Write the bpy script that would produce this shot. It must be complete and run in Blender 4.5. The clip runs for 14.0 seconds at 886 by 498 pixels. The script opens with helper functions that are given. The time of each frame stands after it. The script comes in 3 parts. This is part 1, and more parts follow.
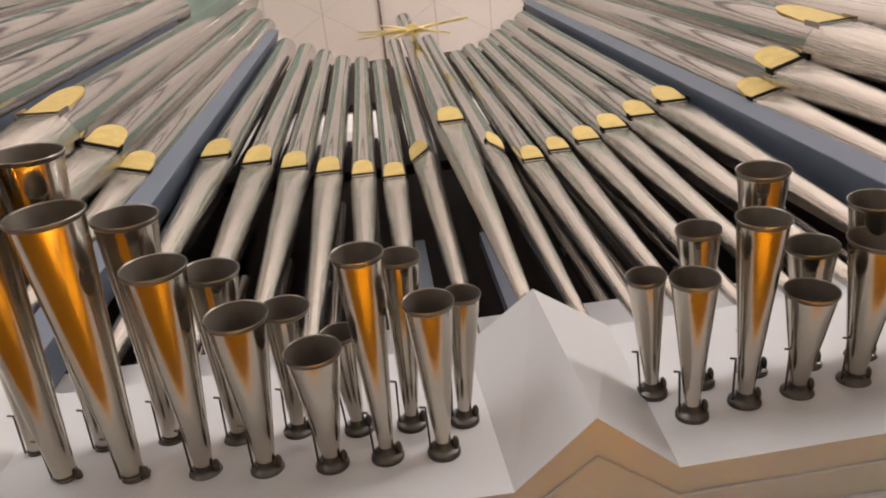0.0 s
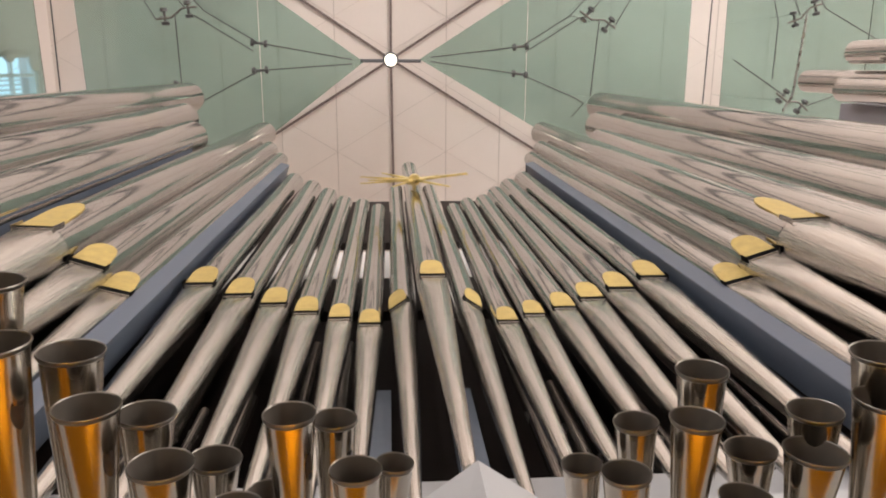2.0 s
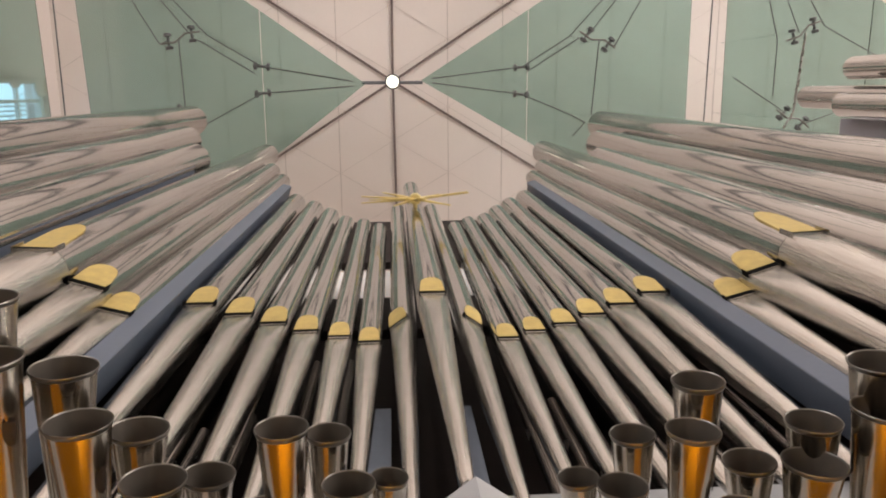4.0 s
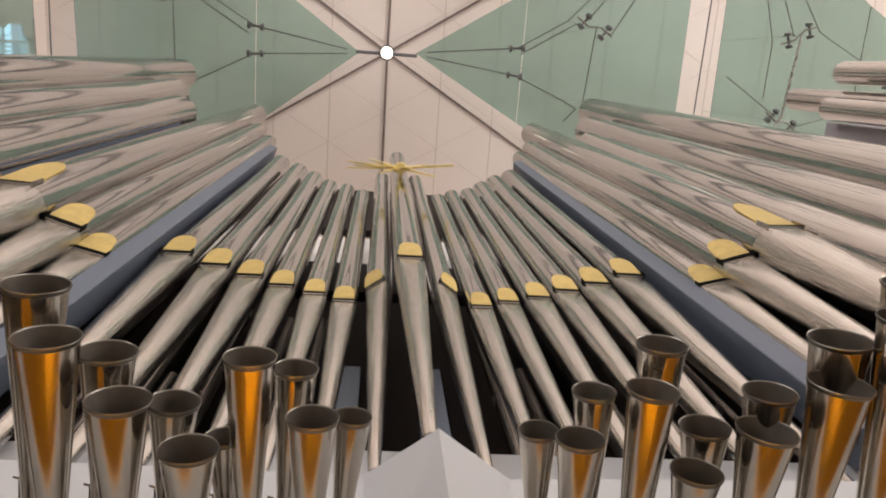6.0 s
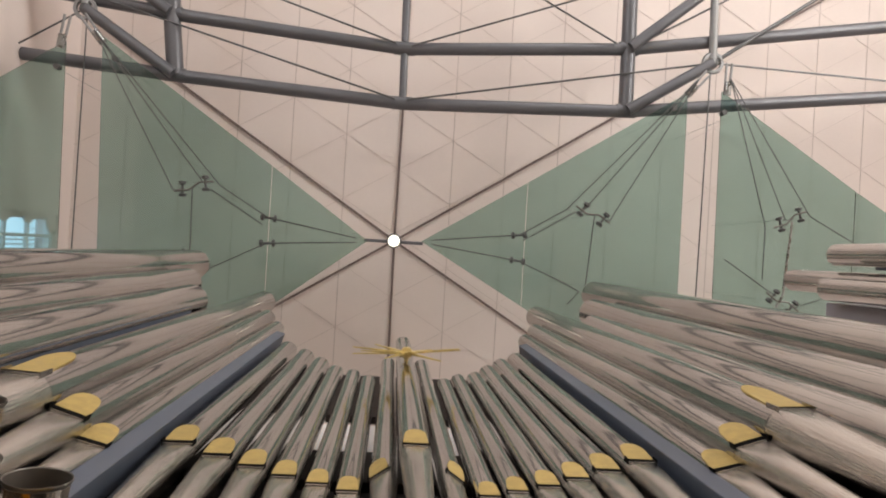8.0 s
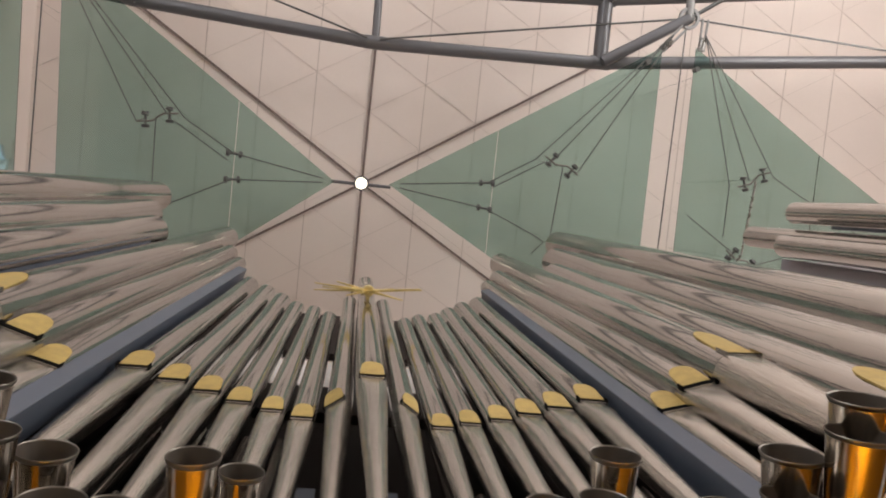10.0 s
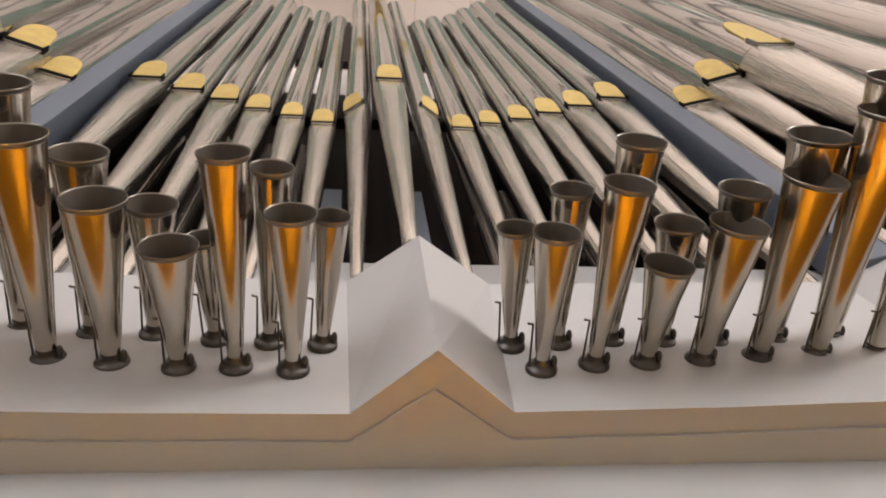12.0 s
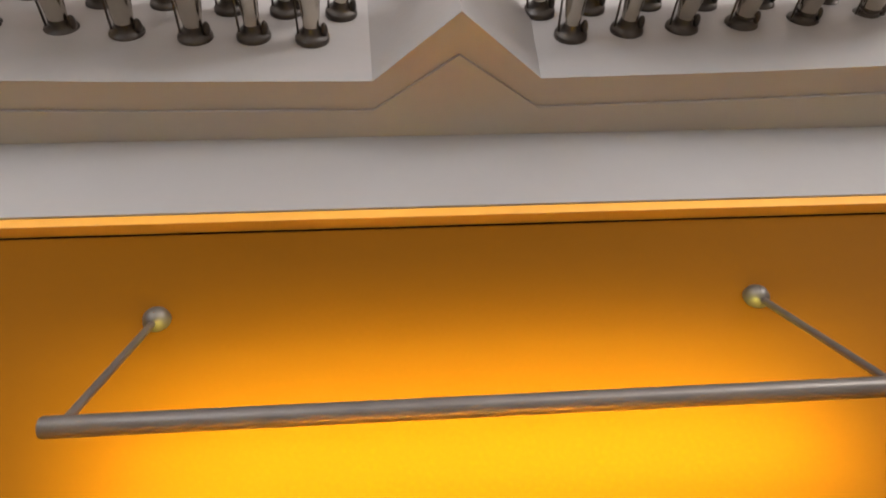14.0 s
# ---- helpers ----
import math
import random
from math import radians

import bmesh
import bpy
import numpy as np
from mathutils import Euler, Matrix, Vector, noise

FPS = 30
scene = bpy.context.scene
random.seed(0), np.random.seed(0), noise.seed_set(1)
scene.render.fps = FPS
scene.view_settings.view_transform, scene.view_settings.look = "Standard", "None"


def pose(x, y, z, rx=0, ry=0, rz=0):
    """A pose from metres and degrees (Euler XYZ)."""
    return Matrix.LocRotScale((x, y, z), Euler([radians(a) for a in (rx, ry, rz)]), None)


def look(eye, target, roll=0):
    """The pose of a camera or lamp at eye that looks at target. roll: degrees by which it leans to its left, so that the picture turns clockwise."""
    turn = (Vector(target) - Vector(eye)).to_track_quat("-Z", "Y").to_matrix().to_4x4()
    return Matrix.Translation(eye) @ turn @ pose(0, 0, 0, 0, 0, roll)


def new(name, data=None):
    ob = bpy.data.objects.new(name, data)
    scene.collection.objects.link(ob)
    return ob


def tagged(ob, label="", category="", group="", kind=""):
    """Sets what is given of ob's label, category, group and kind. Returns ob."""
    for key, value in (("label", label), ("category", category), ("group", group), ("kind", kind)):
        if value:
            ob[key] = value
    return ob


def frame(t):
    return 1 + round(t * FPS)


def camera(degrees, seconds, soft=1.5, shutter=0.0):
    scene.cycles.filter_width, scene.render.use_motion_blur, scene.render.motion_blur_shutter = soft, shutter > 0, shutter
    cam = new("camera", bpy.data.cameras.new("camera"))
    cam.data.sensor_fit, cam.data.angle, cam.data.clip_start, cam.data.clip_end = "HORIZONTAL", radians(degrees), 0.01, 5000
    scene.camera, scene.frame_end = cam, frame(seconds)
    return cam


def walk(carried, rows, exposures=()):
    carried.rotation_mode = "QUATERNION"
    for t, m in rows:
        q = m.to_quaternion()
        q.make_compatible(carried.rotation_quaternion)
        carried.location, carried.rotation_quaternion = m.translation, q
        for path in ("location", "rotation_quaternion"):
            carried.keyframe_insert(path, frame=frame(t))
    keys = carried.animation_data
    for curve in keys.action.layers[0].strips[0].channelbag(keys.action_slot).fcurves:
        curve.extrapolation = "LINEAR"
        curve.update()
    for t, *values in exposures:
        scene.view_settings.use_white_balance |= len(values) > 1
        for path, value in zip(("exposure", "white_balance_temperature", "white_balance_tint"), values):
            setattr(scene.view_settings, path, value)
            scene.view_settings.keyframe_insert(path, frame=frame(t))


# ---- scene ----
cam = camera(61.5, 14.0, 1.9)
PATH = [
    (0, (0.731, 0.781, 2.221), (0.84, 1.603, 4.04), -14.3),
    (0.5, (0.719, 0.756, 2.212), (0.697, 1.494, 4.071), -5.6),
    (1, (0.761, 0.771, 2.205), (0.774, 1.498, 4.068), -5.5),
    (1.5, (0.788, 0.754, 2.197), (0.862, 1.411, 4.084), -8.7),
    (2, (0.805, 0.734, 2.203), (0.945, 1.206, 4.142), -16.8),
    (2.2, (0.807, 0.735, 2.198), (0.962, 1.094, 4.159), -22.4),
    (4.3, (0.822, 0.746, 2.2), (0.949, 1.196, 4.145), -16.7),
    (4.5, (0.82, 0.746, 2.19), (0.96, 1.235, 4.125), -16.2),
    (5, (0.813, 0.767, 2.186), (0.966, 1.302, 4.107), -14.5),
    (5.5, (0.817, 0.779, 2.185), (0.991, 1.313, 4.104), -15.3),
    (6, (0.826, 0.788, 2.179), (1.006, 1.256, 4.115), -17.4),
    (6.5, (0.833, 0.796, 2.169), (0.995, 1.102, 4.139), -24.4),
    (7, (0.83, 0.787, 2.16), (0.971, 0.918, 4.151), -44.1),
    (7.2, (0.828, 0.775, 2.156), (0.958, 0.847, 4.15), -58.3),
    (9.3, (0.835, 0.801, 2.143), (1.031, 0.754, 4.133), -97.9),
    (9.5, (0.842, 0.811, 2.164), (1.056, 0.8, 4.153), -87.2),
    (10, (0.848, 0.821, 2.151), (1.08, 0.936, 4.134), -57.9),
    (10.5, (0.838, 0.817, 2.163), (1.065, 1.103, 4.129), -34.0),
    (11, (0.833, 0.827, 2.166), (1.053, 1.28, 4.102), -22.5),
    (11.5, (0.835, 0.838, 2.167), (1.06, 1.493, 4.043), -15.9),
    (12, (0.839, 0.852, 2.169), (1.076, 1.71, 3.96), -12.8),
    (12.5, (0.842, 0.864, 2.165), (1.089, 1.815, 3.907), -12.1),
    (13, (0.845, 0.88, 2.159), (1.1, 1.971, 3.816), -11.3),
    (13.5, (0.848, 0.888, 2.159), (1.071, 2.183, 3.667), -8.8),
    (14, (0.847, 0.894, 2.159), (1.001, 2.392, 3.474), -5.7),
]
walk(cam, [(t, look(eye, target, roll)) for t, eye, target, roll in PATH],
     [(0, 0.54), (2, 0.46), (4.5, 0.26), (5, 0.31), (6, 0.33), (7, 0.12), (9.5, -0.22), (10.5, 0.02), (11, 0.20), (12, 0.50), (13, 0.56), (14, 0.24)])

# ---------------------------------------------------------------- world and light
world = bpy.data.worlds.new("sky")
scene.world = world
world.use_nodes = True
wn = world.node_tree
sky = wn.nodes.new("ShaderNodeTexSky")
sky.sky_type = "NISHITA"
sky.sun_disc = False
sky.sun_elevation = radians(35)
sky.sun_rotation = radians(200)
wn.links.new(sky.outputs[0], wn.nodes["Background"].inputs[0])
wn.nodes["Background"].inputs[1].default_value = 0.12


def area_lamp(name, place, target, sx, sy, watts, colour):
    data = bpy.data.lights.new(name, "AREA")
    data.shape, data.size, data.size_y, data.energy, data.color = "RECTANGLE", sx, sy, watts, colour
    ob = new(name, data)
    ob.matrix_world = look(place, target)
    return ob


CX = 0.95            # middle of the organ front
FLOOR = 0.6
CEIL = 13.6
# added area lamps for the hall's daylight; their windows are unseen and not built
for x, watts in ((-2.2, 80), (1.0, 120), (4.2, 220), (7.2, 400)):
    area_lamp("window_light", (x, -13.3, 7.0), (x, 0, 7.0), 1.1, 7.0, watts, (1.0, 0.965, 0.955))
for y in (-10.0, -6.8, -4.2):
    area_lamp("window_light", (-3.9, y, 5.6), (8, y + 1.5, 6.6), 1.2, 8.0, 230, (0.95, 0.97, 1.0))
for y in (-10.0, -7.2, -5.0, -3.1):
    area_lamp("window_light", (10.2, y, 7.5), (0, y + 1.0, 11.0), 1.2, 5.5, 380, (1.0, 0.96, 0.91))
# the tube lamp over the music desk: its slot faces the amber panel and a little down
area_lamp("desk_light", (CX - 0.011, 1.4830, 2.472), (CX - 0.011, 1.4830 + 0.97, 2.472 + 0.56), 0.74, 0.006, 4.5, (1.0, 0.84, 0.10))
# added unseen strip that brightens the panel below the tube, for trumpet reflections
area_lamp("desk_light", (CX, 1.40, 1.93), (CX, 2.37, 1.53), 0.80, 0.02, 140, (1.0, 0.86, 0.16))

# ---------------------------------------------------------------- materials


def material(name, colour, rough=0.5, metal=0.0, vary=0.12, scale=6.0, bump=0.0, bump_scale=40.0, stretch=(1, 1, 1), fine=0.06, rough_vary=0.1, per_object=0.0, gloss=0.5):
    """Principled surface with variation at two scales, in metres, and a little relief."""
    m = bpy.data.materials.new(name)
    m.use_nodes = True
    t = m.node_tree
    b = t.nodes["Principled BSDF"]
    b.inputs["Metallic"].default_value = metal
    b.inputs["Specular IOR Level"].default_value = gloss
    geo = t.nodes.new("ShaderNodeTexCoord")
    mapping = t.nodes.new("ShaderNodeMapping")
    mapping.inputs["Scale"].default_value = stretch
    t.links.new(geo.outputs["Object"], mapping.inputs[0])
    big = t.nodes.new("ShaderNodeTexNoise")
    big.inputs["Scale"].default_value, big.inputs["Detail"].default_value = scale, 4
    small = t.nodes.new("ShaderNodeTexNoise")
    small.inputs["Scale"].default_value, small.inputs["Detail"].default_value = bump_scale, 6
    for n in (big, small):
        t.links.new(mapping.outputs[0], n.inputs[0])
    ramp = t.nodes.new("ShaderNodeValToRGB")
    lo, hi = [tuple(min(1.0, c * (1 + s * vary)) for c in colour) + (1,) for s in (-1, 1)]
    ramp.color_ramp.elements[0].color, ramp.color_ramp.elements[1].color = lo, hi
    ramp.color_ramp.elements[0].position, ramp.color_ramp.elements[1].position = 0.3, 0.7
    t.links.new(big.outputs[0], ramp.inputs[0])
    hsv = t.nodes.new("ShaderNodeHueSaturation")
    t.links.new(ramp.outputs[0], hsv.inputs["Color"])
    val = t.nodes.new("ShaderNodeMapRange")
    val.inputs["To Min"].default_value, val.inputs["To Max"].default_value = 1 - fine, 1 + fine
    t.links.new(small.outputs[0], val.inputs[0])
    last = val.outputs[0]
    if per_object:
        info = t.nodes.new("ShaderNodeObjectInfo")
        rng = t.nodes.new("ShaderNodeMapRange")
        rng.inputs["To Min"].default_value, rng.inputs["To Max"].default_value = 1 - per_object, 1 + per_object
        t.links.new(info.outputs["Random"], rng.inputs[0])
        mul = t.nodes.new("ShaderNodeMath")
        mul.operation = "MULTIPLY"
        t.links.new(last, mul.inputs[0]), t.links.new(rng.outputs[0], mul.inputs[1])
        last = mul.outputs[0]
    t.links.new(last, hsv.inputs["Value"])
    t.links.new(hsv.outputs[0], b.inputs["Base Color"])
    rr = t.nodes.new("ShaderNodeMapRange")
    rr.inputs["To Min"].default_value, rr.inputs["To Max"].default_value = max(0.02, rough - rough_vary), min(1, rough + rough_vary)
    t.links.new(big.outputs[0], rr.inputs[0])
    t.links.new(rr.outputs[0], b.inputs["Roughness"])
    if bump:
        bp = t.nodes.new("ShaderNodeBump")
        bp.inputs["Strength"].default_value, bp.inputs["Distance"].default_value = 1.0, bump
        t.links.new(small.outputs[0], bp.inputs["Height"])
        t.links.new(bp.outputs[0], b.inputs["Normal"])
    return m


TIN = material("polished tin", (0.48, 0.465, 0.445), 0.09, 1.0, 0.06, 5, 0.0030, 7, (1, 1, 0.14), 0.05, 0.05, 0.05)
TIN_FOOT = material("brushed tin", (0.53, 0.515, 0.485), 0.17, 1.0, 0.07, 7, 0.0032, 120, (1, 1, 0.006), 0.22, 0.06, 0.06)
TRUMPET = material("grey pipe metal", (0.52, 0.475, 0.41), 0.17, 1.0, 0.12, 9, 0.0003, 30, (1, 1, 0.3), 0.06, 0.05, 0.06)
RIM = material("dull pipe rim", (0.20, 0.182, 0.16), 0.42, 1.0, 0.15, 20)
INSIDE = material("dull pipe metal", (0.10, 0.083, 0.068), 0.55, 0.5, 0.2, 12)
BOOT = material("lead boot", (0.038, 0.030, 0.026), 0.3, 0.25, 0.25, 30)
WIRE = material("dark wire", (0.08, 0.07, 0.06), 0.4, 0.9, 0.1, 20)
GOLD = material("gold leaf", (0.44, 0.32, 0.105), 0.5, 0.35, 0.12, 30, 0.0006, 90, (1, 1, 1), 0.08, 0.08, 0.06)
STAR_GOLD = material("gilded wood", (0.74, 0.60, 0.27), 0.4, 0.7, 0.15, 30)
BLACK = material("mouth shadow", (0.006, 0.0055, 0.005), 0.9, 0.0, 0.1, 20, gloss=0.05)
SLATE = material("slate blue paint", (0.078, 0.093, 0.124), 0.45, 0.0, 0.08, 4, 0.0003, 60)
LILAC = material("lilac grey paint", (0.26, 0.245, 0.265), 0.5, 0.0, 0.08, 4, 0.0003, 60)
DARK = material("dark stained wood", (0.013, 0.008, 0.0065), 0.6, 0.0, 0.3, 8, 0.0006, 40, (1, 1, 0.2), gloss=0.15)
WHITE = material("white case paint", (0.335, 0.325, 0.327), 0.5, 0.0, 0.03, 2.5, 0.0003, 70, (1, 1, 1), 0.02)
AMBER = material("amber veneer", (0.18, 0.068, 0.003), 0.6, 0.0, 0.05, 2.0, 0.0002, 50, (0.3, 1, 1), 0.03, gloss=0.04)
PLASTER = material("pale rose plaster", (0.72, 0.63, 0.585), 0.8, 0.0, 0.035, 0.8, 0.001, 20, (1, 1, 1), 0.02)
DARK_WALL = material("brown wall paint", (0.15, 0.12, 0.10), 0.8, 0.0, 0.1, 1.0, 0.001, 20)
JOINT = material("ceiling joint", (0.50, 0.42, 0.385), 0.8, 0.0, 0.1, 4)
JOINT_FINE = material("fine ceiling joint", (0.60, 0.515, 0.475), 0.8, 0.0, 0.1, 4)
GALV = material("pale galvanised steel", (0.30, 0.30, 0.30), 0.5, 0.4, 0.08, 10)
RIB = material("dark ceiling rib", (0.17, 0.125, 0.115), 0.6, 0.0, 0.15, 4)
STEEL = material("blue grey steel paint", (0.125, 0.125, 0.135), 0.38, 0.3, 0.06, 3)
STAINLESS = material("stainless steel", (0.33, 0.33, 0.32), 0.28, 1.0, 0.08, 10)
CABLE = material("dark cable", (0.11, 0.11, 0.11), 0.4, 0.6, 0.1, 10)
FLOORING = material("oak boards", (0.50, 0.45, 0.38), 0.45, 0.0, 0.2, 3, 0.0006, 40, (0.2, 1, 1))
FRAME_WHITE = material("window frame paint", (0.8, 0.8, 0.8), 0.4, 0.0, 0.03, 3)
INNER = material("inner pipe metal", (0.36, 0.335, 0.31), 0.25, 1.0, 0.1, 5)


def glass(name, colour, rough=0.02):
    """Tinted float glass: part clear with its tint, part mirror by the angle."""
    m = bpy.data.materials.new(name)
    m.use_nodes = True
    t = m.node_tree
    b = t.nodes["Principled BSDF"]
    b.inputs["Base Color"].default_value = (*colour, 1)
    b.inputs["Roughness"].default_value = rough
    b.inputs["IOR"].default_value = 1.5
    b.inputs["Transmission Weight"].default_value = 1.0
    return m


def glow(name, colour, strength):
    m = bpy.data.materials.new(name)
    m.use_nodes = True
    b = m.node_tree.nodes["Principled BSDF"]
    b.inputs["Base Color"].default_value = (*colour, 1)
    b.inputs["Emission Color"].default_value = (*colour, 1)
    b.inputs["Emission Strength"].default_value = strength
    return m


GREEN_GLASS = glass("green glass", (0.43, 0.615, 0.575), 0.07)
LAMP_GLASS = glow("lit lamp glass", (1.0, 0.92, 0.76), 2.0)
DAY = glow("daylight outside", (0.72, 0.84, 1.0), 1.05)
PALE = glow("pale daylight", (1.0, 0.95, 0.9), 0.09)
EDGE = material("light amber edging", (0.84, 0.40, 0.05), 0.45, 0.0, 0.06, 3)
SATIN = material("satin grey metal", (0.15, 0.135, 0.125), 0.42, 0.5, 0.08, 20)
GREY_BLUE = material("grey blue inner board", (0.14, 0.155, 0.19), 0.6, 0.0, 0.1, 5)

# ---------------------------------------------------------------- mesh helpers


def mesh_object(name, bm, mat, smooth=False):
    me = bpy.data.meshes.new(name)
    bm.normal_update()
    bm.to_mesh(me)
    bm.free()
    me.materials.append(mat)
    if smooth:
        me.shade_smooth()
        me.set_sharp_from_angle(angle=radians(38))
    return new(name, me)


def part(name, bm, mat, parent, label="", smooth=False):
    """One mesh object under a thing or a part; the mesh is in the parent's own space."""
    ob = mesh_object(name, bm, mat, smooth)
    ob.parent = parent
    if label:
        ob["label"] = label
    return ob


def thing(name, label, category, group="", m=None, kind=""):
    ob = new(name)
    ob.empty_display_size = 0.05
    if m is not None:
        ob.matrix_world = m
    return tagged(ob, label, category, group, kind)


def box(x0, y0, z0, x1, y1, z1, bevel=0.0, bm=None):
    bm = bm or bmesh.new()
    vs = [bm.verts.new((x, y, z)) for x in (x0, x1) for y in (y0, y1) for z in (z0, z1)]
    fs = [bm.faces.new([vs[i] for i in f]) for f in ((0, 1, 3, 2), (4, 6, 7, 5), (0, 4, 5, 1), (2, 3, 7, 6), (0, 2, 6, 4), (1, 5, 7, 3))]
    if bevel:
        es = list({e for f in fs for e in f.edges})
        bmesh.ops.bevel(bm, geom=es, offset=bevel, segments=2, affect="EDGES", profile=0.6)
    return bm


def prism(points, z0, z1, bm=None):
    """A plan outline (anticlockwise) between two heights."""
    bm = bm or bmesh.new()
    lo = [bm.verts.new((x, y, z0)) for x, y in points]
    hi = [bm.verts.new((x, y, z1)) for x, y in points]
    n = len(points)
    bm.faces.new(lo[::-1]), bm.faces.new(hi)
    for i in range(n):
        bm.faces.new((lo[i], lo[(i + 1) % n], hi[(i + 1) % n], hi[i]))
    return bm


def lathe(profile, seg=32, shape=None, close=False, bm=None):
    """Turns (radius, height) pairs about z. shape(x, y, z) may move a point."""
    bm = bm or bmesh.new()
    rings = []
    for r, z in profile:
        ring = []
        for k in range(seg):
            a = 2 * math.pi * (k + 0.5) / seg - math.pi / 2
            p = (r * math.cos(a), r * math.sin(a), z)
            ring.append(bm.verts.new(shape(*p) if shape else p))
        rings.append(ring)
    for a, b in zip(rings, rings[1:]):
        for k in range(seg):
            j = (k + 1) % seg
            bm.faces.new((a[k], a[j], b[j], b[k]))
    if close:
        bm.faces.new(rings[0][::-1]), bm.faces.new(rings[-1])
    return bm


def tube(points, r, seg=8, bm=None):
    """A round bar along a line of points."""
    bm = bm or bmesh.new()
    pts = [Vector(p) for p in points]
    rings = []
    for i, p in enumerate(pts):
        d = (pts[min(i + 1, len(pts) - 1)] - pts[max(i - 1, 0)]).normalized()
        side = d.cross(Vector((0, 0, 1)) if abs(d.z) < 0.9 else Vector((1, 0, 0))).normalized()
        up = side.cross(d)
        rings.append([bm.verts.new(p + r * (math.cos(2 * math.pi * k / seg) * side + math.sin(2 * math.pi * k / seg) * up)) for k in range(seg)])
    for a, b in zip(rings, rings[1:]):
        for k in range(seg):
            bm.faces.new((a[k], a[(k + 1) % seg], b[(k + 1) % seg], b[k]))
    bm.faces.new(rings[0][::-1]), bm.faces.new(rings[-1])
    bmesh.ops.recalc_face_normals(bm, faces=bm.faces)
    return bm


# ---------------------------------------------------------------- the hall
X0, X1, Y0, Y1 = -4.0, 10.4, -13.6, 4.6


def structure(name, bm, mat, label, category):
    return tagged(mesh_object(name, bm, mat), label, category, kind="structure")


# floor is out of view; its pale colour bounces light onto the soffit
structure("floor", box(X0 - 0.3, Y0 - 0.3, FLOOR - 0.2, X1 + 0.3, Y1 + 0.3, FLOOR), FLOORING, "unseen floor of the organ loft, pale to throw light upward", "floor")
structure("wall_north", box(X0, Y1, FLOOR, X1, Y1 + 0.3, CEIL), PLASTER, "pale rose plaster wall behind the organ", "wall")
# end wall is out of view, coloured dark for contrast in the pipes' reflections
structure("wall_south", box(X0, Y0 - 0.3, FLOOR, X1, Y0, CEIL), DARK_WALL, "unseen end wall, dark brown to give the pipes dark reflections", "wall")
# below BAND the unseen side walls are darkened for the same reflections
BAND = 6.2
structure("wall_east_lower", box(X1, Y0 - 0.3, FLOOR, X1 + 0.3, Y1 + 0.3, BAND), DARK_WALL, "unseen lower side wall, dark brown to give the pipes dark reflections", "wall")
structure("wall_west_lower", box(X0 - 0.3, Y0 - 0.3, FLOOR, X0, Y1 + 0.3, BAND), DARK_WALL, "unseen lower side wall, dark brown to give the pipes dark reflections", "wall")
structure("wall_east", box(X1, Y0 - 0.3, BAND, X1 + 0.3, Y1 + 0.3, CEIL), PLASTER, "pale rose plaster side wall of the hall", "wall")
# west wall with its window opening
WY0, WY1, WZ0, WZ1 = 0.54, 1.25, 10.4, 13.22
bm = box(X0 - 0.3, Y0 - 0.3, BAND, X0, WY0, CEIL)
box(X0 - 0.3, WY1, BAND, X0, Y1 + 0.3, CEIL, bm=bm)
box(X0 - 0.3, WY0, BAND, X0, WY1, WZ0, bm=bm)
box(X0 - 0.3, WY0, WZ1, X0, WY1, CEIL, bm=bm)
structure("wall_west", bm, PLASTER, "pale rose plaster side wall with a high window", "wall")
win = thing("window_1", "white framed high window with bright daylight panes", "window", kind="structure")
bm = box(X0 - 0.16, WY0, WZ0, X0 - 0.06, WY0 + 0.08, WZ1, 0.01)
box(X0 - 0.16, WY1 - 0.08, WZ0, X0 - 0.06, WY1, WZ1, 0.01, bm)
box(X0 - 0.16, WY0 + 0.08, WZ0, X0 - 0.06, WY1 - 0.08, WZ0 + 0.08, 0.01, bm)
box(X0 - 0.16, WY0 + 0.08, WZ1 - 0.08, X0 - 0.06, WY1 - 0.08, WZ1, 0.01, bm)
part("window_frame", bm, FRAME_WHITE, win)
part("glazing_bar", box(X0 - 0.14, 0.825, WZ0 + 0.08, X0 - 0.08, 0.87, WZ1 - 0.08), FRAME_WHITE, win)
for z in (10.75, 11.35, 11.95, 12.56):
    for y0, y1 in ((WY0 + 0.08, 0.825), (0.87, WY1 - 0.08)):
        part("glazing_bar", box(X0 - 0.135, y0, z - 0.022, X0 - 0.085, y1, z + 0.022), FRAME_WHITE, win)
for k in range(4):
    y = 0.915 + 0.062 * k
    part("louvre", box(X0 - 0.30, y - 0.012, WZ0, X0 - 0.27, y + 0.012, WZ1), FRAME_WHITE, win, "pale louvre slat outside the glass")
# scalloped head of the window
head = [(WY0 - 0.02, WZ0), (WY0 - 0.02, WZ1 + 0.02), (0.80, WZ1 + 0.02)]
for c, r in ((13.14, 0.20), (12.42, 0.13), (11.80, 0.13), (11.18, 0.13), (10.60, 0.13)):
    head += [(0.60 + (0.20 if c > 13 else 0.08) * math.sin(math.pi * k / 8), c + r * math.cos(math.pi * k / 8)) for k in range(1, 9)]
head.append((0.60, WZ0))
valance = bmesh.new()
prism([(y, z) for y, z in head][::-1], 0.0, 0.03, valance)
for v in valance.verts:
    v.co = Vector((X0 - 0.05 + v.co.z, v.co.x, v.co.y))
bmesh.ops.recalc_face_normals(valance, faces=valance.faces)
part("scalloped_head", valance, PLASTER, win, "pale scalloped head over the panes")
